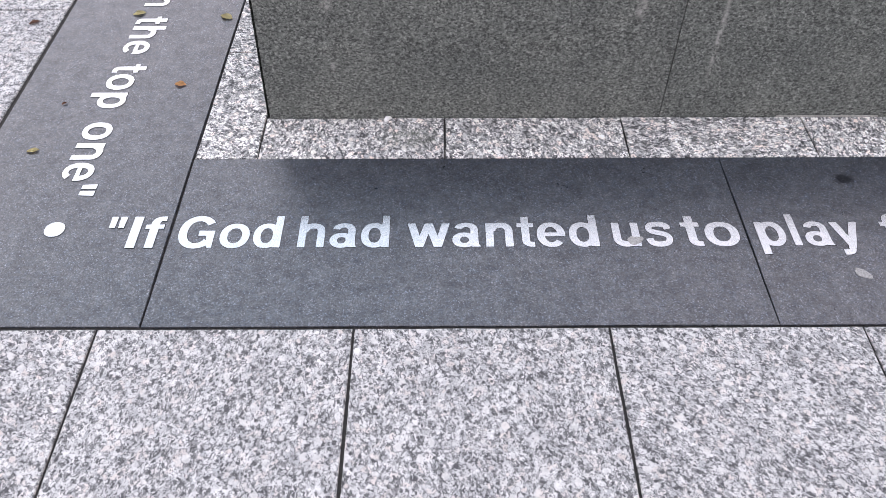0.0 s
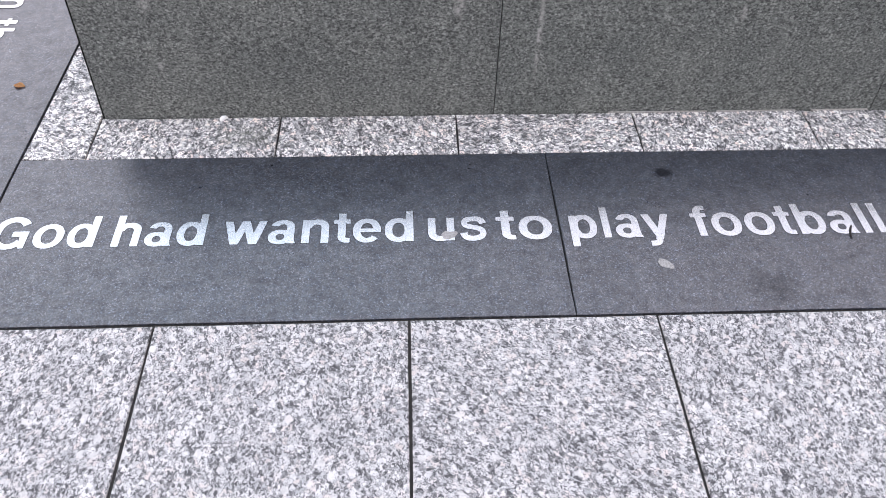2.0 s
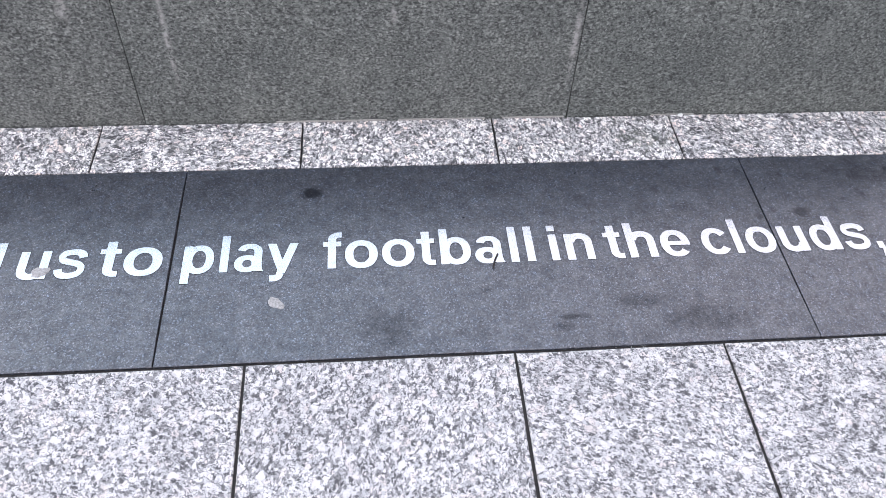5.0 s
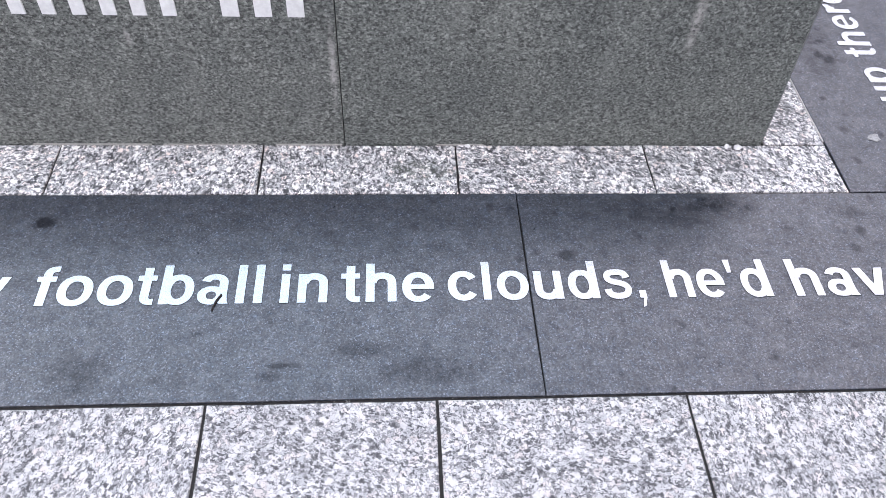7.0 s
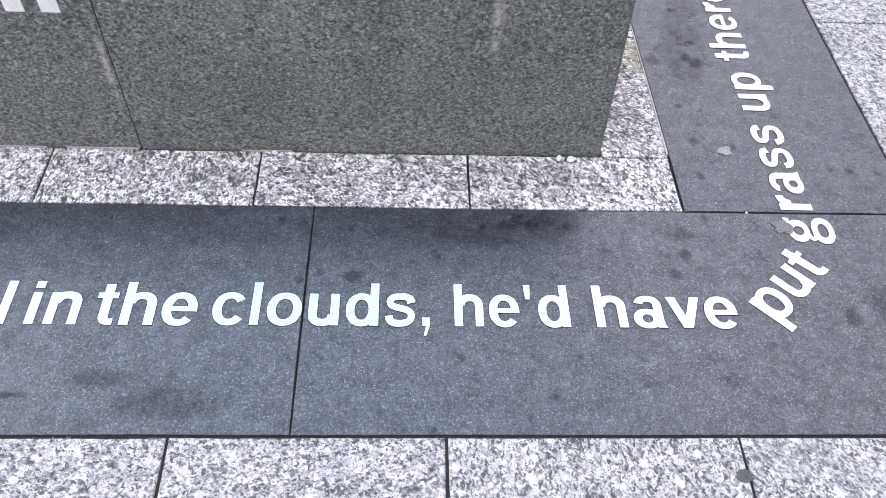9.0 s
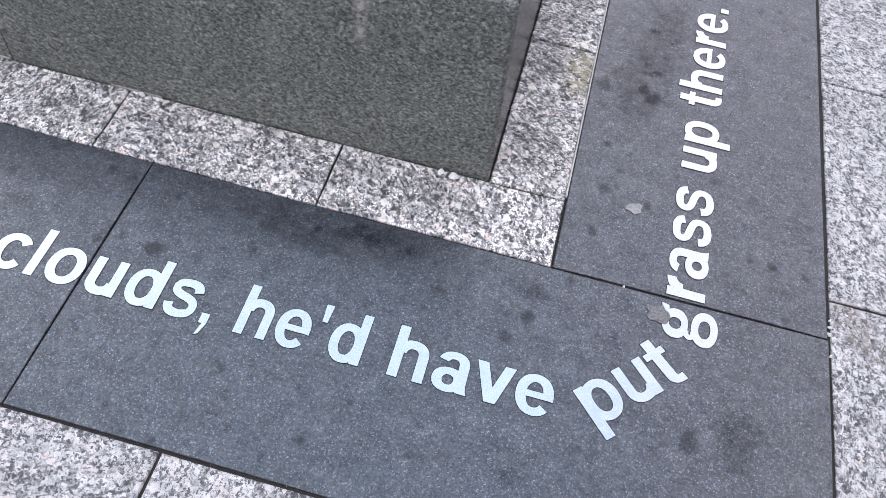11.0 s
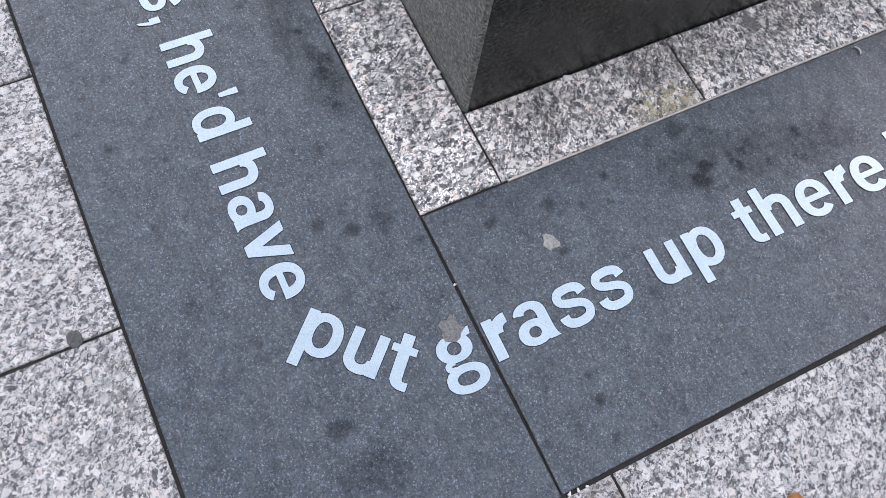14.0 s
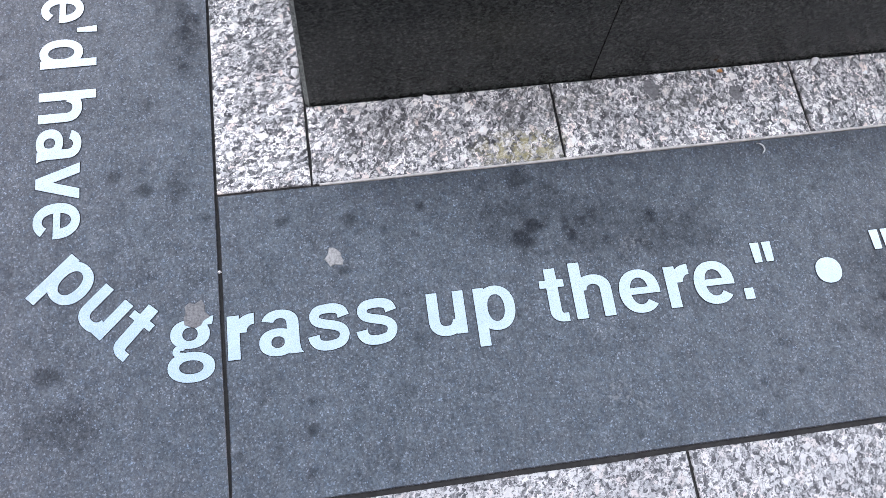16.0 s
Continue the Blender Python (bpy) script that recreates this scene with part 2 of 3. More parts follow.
def plinth_granite(name, depth, gloss):
    """Fine dark grey-green granite with pits, drip marks and pale runs."""
    m = Mat(name, gloss)
    at = m.own(0.0)
    speck = m.grey(m.cells(at, 210.0).outputs["Color"])
    c = m.ramp(speck, (0.0, (0.062, 0.063, 0.060)), (0.3, (0.082, 0.083, 0.078)), (0.75, (0.112, 0.112, 0.106)), (1.0, (0.17, 0.168, 0.16)))
    flat = m.vec("MULTIPLY", at, (1.0, 1.0, 1.45))
    pits = m.ramp(m.noise(flat, 125.0, 4.0, 0.6, 0.5), (0.39, (0.30, 0.30, 0.29)), (0.46, (0.78, 0.78, 0.77)), (0.55, (1.18, 1.18, 1.16)), (0.66, (1.5, 1.5, 1.46)))
    c = m.mix(1.0, c, pits, "MULTIPLY")
    tall = m.vec("MULTIPLY", at, (1.0, 1.0, 0.16))
    runs = m.ramp(m.noise(tall, 16.0, 4.0, 0.6), (0.55, 0.0), (0.85, 0.3))
    c = m.mix(runs, c, (0.19, 0.185, 0.175))
    tone = m.ramp(m.noise(at, 4.5, 9.0, 0.7), (0.32, (0.82, 0.83, 0.83)), (0.68, (1.18, 1.17, 1.14)))
    c = m.mix(1.0, c, tone, "MULTIPLY")
    c = m.mix(1.0, c, m.ramp(m.chance(), (0.0, (1.26, 1.28, 1.20)), (1.0, (1.15, 1.23, 1.15))), "MULTIPLY")
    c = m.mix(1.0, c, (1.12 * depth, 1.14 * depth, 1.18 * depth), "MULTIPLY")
    if gloss < 0.3:
        m.out.inputs["Specular IOR Level"].default_value = 0.3
    here = m.place()
    broken = m.ramp(m.noise(here, 75.0, 5.0, 0.7), (0.40, 0.0), (0.60, 1.0))
    for x, z, rx, rz in RUNS:
        d = m.vec("LENGTH", m.vec("MULTIPLY", m.vec("SUBTRACT", here, (x, WY + 0.01, z)), (1 / rx, 12.0, 1 / rz)), (0, 0, 0))
        c = m.mix(m.maths("MULTIPLY", m.ramp(d, (0.3, 1.0), (1.0, 0.0)), broken), c, (0.36, 0.35, 0.32))
    return m.finish(c, gloss, m.noise(at, 240.0, 3.0, 0.65), 0.3 if gloss > 0.3 else 0.08, 0.0008)


def plain(name, color, rough=0.7, metal=0.0, vary=0.25, scale=60.0):
    m = Mat(name, rough, metal)
    at = m.place()
    lo, hi = tuple(v * (1 - vary) for v in color), tuple(min(1.0, v * (1 + vary)) for v in color)
    c = m.ramp(m.noise(at, scale, 5.0, 0.65), (0.3, lo), (0.7, hi))
    return m.finish(c, None, m.noise(at, scale * 4), 0.2, 0.0005)


def steel():
    m = Mat("brushed_steel", 0.3, 1.0)
    at = m.place()
    c = m.ramp(m.noise(at, 25.0, 5.0, 0.65), (0.3, (0.60, 0.63, 0.65)), (0.7, (0.68, 0.70, 0.715)))
    r = m.ramp(m.noise(at, 60.0, 5.0, 0.7), (0.3, 0.17), (0.7, 0.30))
    return m.finish(c, r, m.noise(m.vec("MULTIPLY", at, (1.0, 12.0, 1.0)), 300.0), 0.03, 0.0003)


# lichen and black grime on the edging: centre, half sizes, colour
LICHEN = [(3.882, 1.215, 0.055, 0.12, (0.50, 0.43, 0.19)), (3.79, 1.24, 0.06, 0.12, (0.10, 0.095, 0.085)), (3.79, 1.36, 0.04, 0.09, (0.12, 0.115, 0.10)),
          (3.80, 1.58, 0.05, 0.10, (0.12, 0.115, 0.10)), (3.82, 0.98, 0.07, 0.14, (0.12, 0.11, 0.10)), (2.75, 0.68, 0.12, 0.06, (0.10, 0.11, 0.08)),
          (3.60, 0.69, 0.06, 0.05, (0.09, 0.09, 0.09)), (0.62, 0.69, 0.12, 0.06, (0.10, 0.11, 0.08))]
# trodden dirt on the outer paving
MUD = [(4.56, 0.655, 0.06, 0.07, (0.20, 0.16, 0.13)), (4.60, 0.60, 0.05, 0.06, (0.24, 0.21, 0.18)), (3.98, -0.05, 0.06, 0.05, (0.22, 0.24, 0.20)), (4.04, -0.04, 0.05, 0.04, (0.20, 0.21, 0.18))]
# marks on the border, each a centre and half sizes: broken dark stains, solid dark spots, pale smears
STAINS = [(2.61, 0.122, 0.10, 0.028), (2.74, 0.070, 0.13, 0.060), (2.41, 0.060, 0.05, 0.015), (2.01, 0.075, 0.09, 0.06), (3.40, 0.53, 0.22, 0.07), (3.56, 0.56, 0.12, 0.05),
          (4.33, 0.315, 0.06, 0.07), (4.03, 1.20, 0.09, 0.16), (4.07, 1.36, 0.10, 0.14), (4.10, 1.50, 0.09, 0.10), (4.25, 1.95, 0.2, 0.2), (3.89, 0.525, 0.06, 0.03), (4.325, 0.13, 0.06, 0.025)]
SPOTS = [(1.829, 0.505, 0.036, 0.028), (1.826, 0.503, 0.030, 0.024), (2.43, 0.085, 0.050, 0.010), (4.236, 0.284, 0.022, 0.036), (3.10, 0.385, 0.030, 0.020), (4.10, 0.83, 0.014, 0.018),
         (3.995, 0.850, 0.022, 0.020), (3.983, 0.992, 0.015, 0.015), (3.985, 0.72, 0.014, 0.016), (3.851, 0.403, 0.020, 0.022), (4.05, 1.21, 0.020, 0.022), (4.08, 1.181, 0.032, 0.026),
         (4.389, 0.747, 0.014, 0.014), (3.888, 0.462, 0.018, 0.022), (3.946, 1.197, 0.026, 0.034)]
SMEARS = [(3.108, 0.247, 0.035, 0.030), (4.396, 1.311, 0.026, 0.034), (4.425, 1.345, 0.012, 0.018), (4.112, 1.40, 0.032, 0.045), (0.695, 0.12, 0.003, 0.12), (0.76, 0.10, 0.008, 0.02),
          (4.011, 0.039, 0.016, 0.008), (4.135, 0.052, 0.009, 0.009), (3.942, 0.024, 0.012, 0.005)]
# pale runs and chips on the plinth: centre along x, height, half sizes
WY = 0.785            # the plinth's front
RUNS = [(3.420, 0.40, 0.018, 0.13), (2.530, 0.25, 0.012, 0.15), (2.198, 0.18, 0.008, 0.008), (0.398, 0.372, 0.02, 0.035), (0.397, 0.175, 0.008, 0.03),
        (1.48, 0.27, 0.010, 0.20), (1.04, 0.303, 0.006, 0.006), (2.05, 0.335, 0.012, 0.03), (1.25, 0.36, 0.02, 0.05)]

PALE = light_granite("pale_granite")
EDGING = light_granite("dirty_pale_granite", 0.4)
DARK = dark_granite()
STONE = plinth_granite("flamed_plinth_granite", 1.0, 0.5)
# side panels: colour cut to a fifth, lower roughness, weaker bump and specular
SMOOTH = plinth_granite("darker_plinth_granite", 0.20, 0.25)
STEEL = steel()
JOINT = plain("joint_filler", (0.030, 0.027, 0.024), 0.85, vary=0.4)
# near-black shade of the gap round each letter, painted as an outline
GAP_SHADE = plain("letter_gap_shade", (0.012, 0.012, 0.013), 0.9)
MORTAR = plain("pale_mortar", (0.62, 0.59, 0.54), 0.9)
LIME = plain("old_lime", (0.42, 0.40, 0.36), 0.9)
PAINT = plain("white_paint", (0.72, 0.72, 0.69), 0.6, vary=0.12)
GUM = plain("old_gum", (0.36, 0.35, 0.33), 0.75, vary=0.4, scale=220.0)
GUM_DARK = plain("trodden_gum", (0.20, 0.195, 0.19), 0.8, vary=0.5, scale=220.0)
CHIP = plain("stone_chip", (0.86, 0.84, 0.80), 0.8, vary=0.15)
LEAF_Y = plain("yellow_leaf", (0.60, 0.52, 0.26), 0.7)
LEAF_O = plain("orange_leaf", (0.62, 0.33, 0.13), 0.7)
LEAF_B = plain("brown_leaf", (0.16, 0.08, 0.05), 0.8)
GUM_BLACK = plain("blackened_gum", (0.10, 0.10, 0.095), 0.8, vary=0.4, scale=220.0)
STALK = plain("dark_stalk", (0.025, 0.02, 0.018), 0.8)
FAR = plain("far_paving", (0.34, 0.34, 0.34), 0.7, scale=2.0)
BLOCKER = plain("blocker_dark", (0.10, 0.09, 0.085), 0.9, scale=0.7)


# ---- helpers ----
def mesh_of(bm, name, *mats):
    me = bpy.data.meshes.new(name)
    bm.to_mesh(me)
    bm.free()
    for m in mats:
        me.materials.append(m)
    return me


def part(name, data, parent, label="", at=None):
    ob = new(name, data)
    ob.parent = parent
    if at is not None:
        ob.matrix_basis = at
    return tagged(ob, label)


def thing(name, label, category, group="", at=(0, 0, 0), kind=""):
    ob = new(name)
    ob.empty_display_size = 0.05
    ob.location = at
    return tagged(ob, label, category, group, kind)


def block(x0, x1, y0, y1, z0, z1, bevel=0.0, wear=0.0):
    """A box whose edges, but for those of its foot, are broken by a small bevel."""
    bm = bmesh.new()
    b = min(bevel, (x1 - x0) / 3, (y1 - y0) / 3)
    rings = [(0.0, z0), (0.0, z1 - b), (b, z1)] if b else [(0.0, z0), (0.0, z1)]
    cut = 5 if wear else 1
    rnd = random.Random(int(1000 * (x1 - x0) + 7777 * (y1 - y0)))
    nicks = [rnd.uniform(0, wear) * (k % cut != 0) for k in range(4 * cut)]
    loops = []
    for e, z in rings:
        corners = ((x0 + e, y0 + e), (x1 - e, y0 + e), (x1 - e, y1 - e), (x0 + e, y1 - e))
        loop = []
        for k in range(4 * cut):
            (ax, ay), (bx, by) = corners[k // cut], corners[(k // cut + 1) % 4]
            f = (k % cut) / cut
            inward = nicks[k] if z > z0 else 0.0
            nx, ny = ((0, 1), (-1, 0), (0, -1), (1, 0))[k // cut]
            loop.append(bm.verts.new((ax + (bx - ax) * f + nx * inward, ay + (by - ay) * f + ny * inward, z)))
        loops.append(loop)
    for lo, hi in zip(loops, loops[1:]):
        for k in range(4 * cut):
            bm.faces.new((lo[k], lo[(k + 1) % (4 * cut)], hi[(k + 1) % (4 * cut)], hi[k]))
    bm.faces.new(loops[0][::-1]), bm.faces.new(loops[-1])
    return bm


SLABS = {}


def slab(name, x0, x1, y0, y1, material, parent, gap=0.0031, bevel=0.0022, thick=0.05, lift=None, label=""):
    """A paving slab, drawn in by half the joint on every side. Alike slabs share a mesh."""
    w, d = round(x1 - x0 - 2 * gap, 3), round(y1 - y0 - 2 * gap, 3)
    key = (w, d, material.name, thick)
    if key not in SLABS:
        SLABS[key] = mesh_of(block(-w / 2, w / 2, -d / 2, d / 2, -thick, 0.0, bevel, 0.0018), name, material)
    z = random.uniform(-0.0006, 0.0006) if lift is None else lift
    return part(name, SLABS[key], parent, label, pose((x0 + x1) / 2, (y0 + y1) / 2, z))


def blob(radius, height, seed, squash=1.0, points=14, rag=0.25):
    """A low lump with a ragged round outline."""
    rnd = random.Random(seed)
    reach = [radius * (1 + rag * (rnd.random() - 0.5) * 2) for _ in range(points)]
    bm = bmesh.new()
    rings = []
    for f, z in ((1.0, 0.0), (0.92, height * 0.6), (0.6, height)):
        rings.append([bm.verts.new((f * r * math.cos(2 * math.pi * k / points), f * squash * r * math.sin(2 * math.pi * k / points), z * rnd.uniform(0.8, 1.15))) for k, r in enumerate(reach)])
    for lo, hi in zip(rings, rings[1:]):
        for k in range(points):
            bm.faces.new((lo[k], lo[(k + 1) % points], hi[(k + 1) % points], hi[k]))
    top = bm.verts.new((0, 0, height * 1.02))
    for k in range(points):
        bm.faces.new((rings[-1][k], rings[-1][(k + 1) % points], top))
    return bm


# ---- ground, added wall out of view ----
bm = bmesh.new()
bmesh.ops.create_grid(bm, x_segments=2, y_segments=2, size=600)
ground = tagged(new("ground", mesh_of(bm, "ground", FAR)), "grey paved open square reaching into the distance", "ground", kind="structure")
ground.location.z = -0.012
# unseen wall, added to cut the sky light on the plinth's right side
sky_blocker = tagged(new("wall_east", mesh_of(block(13.0, 13.6, -14.0, 18.0, -0.09, 6.5), "wall_east", BLOCKER)), "unseen dark wall added to block sky light from one side", "wall", kind="structure")

# ---- paving ----
# plan: border 0..0.597 deep along the front, edging strip to 0.785, plinth behind
BX0, BX1, BY, WX0, WX1, WYB = -0.612, 4.512, 0.597, 0.180, 3.732, 3.201
IX0, IX1 = 0.0, 3.913
BACK = 3.387             # inner edge of the border behind the plinth
OUT = 3.987
pavement = tagged(new("pavement", mesh_of(block(-3.09, 7.51, -2.41, 6.38, -0.085, -0.006), "pavement", JOINT)), "granite paving round the plinth with dark filled joints", "paving", kind="structure")
# the dark border runs round the plinth like a pinwheel
for x0, x1, y0, y1 in ((0.0, 1.5, 0.0, BY), (1.5, 3.0, 0.0, BY), (3.0, BX1, 0.0, BY)):
    slab("dark_slab", x0, x1, y0, y1, DARK, pavement, 0.0011, 0.0010, label="dark honed granite border slab")
for y0, y1 in ((BY, 2.1), (2.1, OUT)):
    slab("dark_slab", IX1, BX1, y0, y1, DARK, pavement, 0.003, 0.0015, label="dark honed granite border slab")
for y0, y1 in ((0.0, 1.5), (1.5, 3.0), (3.0, OUT)):
    slab("dark_slab", BX0, IX0, y0, y1, DARK, pavement, 0.003, 0.0015, label="dark honed granite border slab")
for x0, x1 in ((0.0, 1.5), (1.5, 3.0), (3.0, IX1)):
    slab("dark_slab", x0, x1, BACK, OUT, DARK, pavement, 0.003, 0.0015, label="dark honed granite border slab")
# narrow pale edging between border and plinth
EDGE_X = [0.180, 0.717, 1.249, 1.793, 2.328, 2.851, 3.380, IX1]
for x0, x1 in zip(EDGE_X, EDGE_X[1:]):
    slab("edging_slab", x0, x1, BY, WY, EDGING, pavement, 0.0022, 0.002, label="narrow pale granite edging")
EDGE_Y = [WY, 1.304, 1.842, 2.38, 2.92, BACK]
for y0, y1 in zip(EDGE_Y, EDGE_Y[1:]):
    slab("edging_slab", WX1, IX1, y0, y1, EDGING, pavement, 0.0022, 0.002, label="narrow pale granite edging")
for y0, y1 in zip([BY, 1.137, 1.68, 2.22, 2.76], [1.137, 1.68, 2.22, 2.76, WYB]):
    slab("edging_slab", IX0, WX0, y0, y1, EDGING, pavement, 0.0022, 0.002, label="narrow pale granite edging")
for x0, x1 in zip([0.0, 0.54, 1.08, 1.62, 2.16, 2.7, 3.24], [0.54, 1.08, 1.62, 2.16, 2.7, 3.24, WX1]):
    slab("edging_slab", x0, x1, WYB, BACK, EDGING, pavement, 0.0022, 0.002, label="narrow pale granite edging")
# pale square slabs outside the border
FRONT_X = [-3.10, -2.50, -1.90, -1.30, -0.70, -0.101, 0.5, 1.099, 1.694, 2.284, 2.766, 3.307, 3.896, 4.52, 5.12, 5.72, 6.32, 6.92, 7.52]


def staggered(edges, shift):
    """Joints of a row, moved along by shift but ending at the same places."""
    return [edges[0], *(e + shift for e in edges[:-1] if e + shift < edges[-1] - 0.1 and shift > 0), edges[-1]] if shift else edges


for n, (y0, y1) in enumerate(((-0.62, -0.0015), (-1.22, -0.62), (-1.82, -1.22), (-2.42, -1.82))):
    xs = staggered(FRONT_X, (n % 2) * 0.3)
    for x0, x1 in zip(xs, xs[1:]):
        slab("slab", x0, x1, y0, y1, PALE, pavement)
for n, (y0, y1) in enumerate(((3.995, 4.59), (4.59, 5.19), (5.19, 5.79), (5.79, 6.39))):
    xs = staggered(FRONT_X, (1 - n % 2) * 0.3)
    for x0, x1 in zip(xs, xs[1:]):
        slab("slab", x0, x1, y0, y1, PALE, pavement)
SIDE_Y = [-0.008, 0.70, 1.41, 2.12, 2.83, 3.54, 3.995]
for n in range(5):
    ys = staggered(SIDE_Y, (n % 2) * 0.3)
    for y0, y1 in zip(ys, ys[1:]):
        slab("slab", BX1 + 0.002 + 0.6 * n, BX1 + 0.602 + 0.6 * n, y0, y1, PALE, pavement)
        if n < 4:
            slab("slab", BX0 - 0.608 - 0.6 * n - (0.08 if n == 3 else 0), BX0 - 0.008 - 0.6 * n, y0, y1, PALE, pavement)
# pale mortar bead along the edging of the far side
bead = block(IX1 - 0.0022, IX1 + 0.0022, 0.80, 2.6, -0.02, 0.0012, 0.001)
part("mortar_bead", mesh_of(bead, "mortar_bead", MORTAR), pavement, "pale mortar bead")

for x0, x1, proud in ((1.72, 2.03, 0.0012), (2.06, 2.31, 0.0009), (2.36, 2.54, 0.0012), (2.80, 2.93, 0.0008)):
    foot = block(x0, x1, WY - proud, WY + 0.003, -0.02, 0.0006 + proud, 0.0008, 0.0008)
    part("mortar_bead", mesh_of(foot, "mortar_bead", LIME), pavement, "greyish lime deposit")

# ---- plinth ----
HIGH = 0.48
plinth = thing("plinth", "low dark grey granite plinth of upright slabs on the paving", "plinth", at=(WX0, WY, 0))


BATTER = 0.03
MX, MY = (WX0 + WX1) / 2, (WY + WYB) / 2


def panel(stone, *plan):
    """An upright slab over a plan of corners, leaning in a little with height; the outer corner is slightly blunt."""
    bm = bmesh.new()
    rings = []
    for z in (-0.03, HIGH - 0.004, HIGH):
        ring_now = []
        for x, y in plan:
            lean = max(z, 0.0) * BATTER + (0.003 if z == HIGH else 0.0)
            sx, sy = 1 - lean / (MX - WX0), 1 - lean / (MY - WY)
            ring_now.append(bm.verts.new((MX + (x - MX) * sx - WX0, MY + (y - MY) * sy - WY, z)))
        rings.append(ring_now)
    k = len(plan)
    for lo, hi in zip(rings, rings[1:]):
        for n in range(k):
            bm.faces.new((lo[n], lo[(n + 1) % k], hi[(n + 1) % k], hi[n]))
    bm.faces.new(rings[0][::-1]), bm.faces.new(rings[-1])
    bmesh.ops.recalc_face_normals(bm, faces=bm.faces[:])
    part("panel", mesh_of(bm, "panel", stone), plinth)


SKIN, SEAM, BLUNT = 0.06, 0.0013, 0.009
for flip in (1, -1):      # front and right; then back and left, turned about the middle
    def spot(x, y, f=flip):
        return (x, y) if f == 1 else (2 * MX - x, 2 * MY - y)
    cuts = [WX0, 1.365, 2.548, WX1]
    for n in range(3):
        a = (cuts[n] + BLUNT, WY), (cuts[n] + SKIN, WY + SKIN)
        b = (cuts[n + 1] - BLUNT, WY), (cuts[n + 1] - SKIN, WY + SKIN)
        if n > 0:
            a = (cuts[n] + SEAM, WY), (cuts[n] + SEAM, WY + SKIN)
        else:
            a = (WX0 + BLUNT, WY), (WX0 + SKIN, WY + SKIN)
        if n < 2:
            b = (cuts[n + 1] - SEAM, WY), (cuts[n + 1] - SEAM, WY + SKIN)
        edge = ((WX1, WY + BLUNT),) if n == 2 else ()
        panel(STONE, *(spot(*p) for p in (a[0], b[0], *edge, b[1], a[1])))
    cuts = [WY, 1.393, 2.593, WYB]
    for n in range(3):
        a = ((WX1, cuts[n] + SEAM), (WX1 - SKIN, cuts[n] + SEAM)) if n else ((WX1, WY + BLUNT), (WX1 - SKIN, WY + SKIN))
        b = ((WX1, cuts[n + 1] - SEAM), (WX1 - SKIN, cuts[n + 1] - SEAM)) if n < 2 else ((WX1, WYB - BLUNT), (WX1 - SKIN, WYB - SKIN))
        plan = (*a[:-1], b[0], b[1], a[-1])
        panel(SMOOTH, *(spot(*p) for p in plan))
bm = block(SKIN, WX1 - WX0 - SKIN, SKIN, WYB - WY - SKIN, -0.03, HIGH - 0.01)
part("core", mesh_of(bm, "core", STONE), plinth)

# ---- lettering ----
EM = 0.113 / 720     # metres to one thousandth of the letter size; tall letters reach 720
GLYPHS = {}


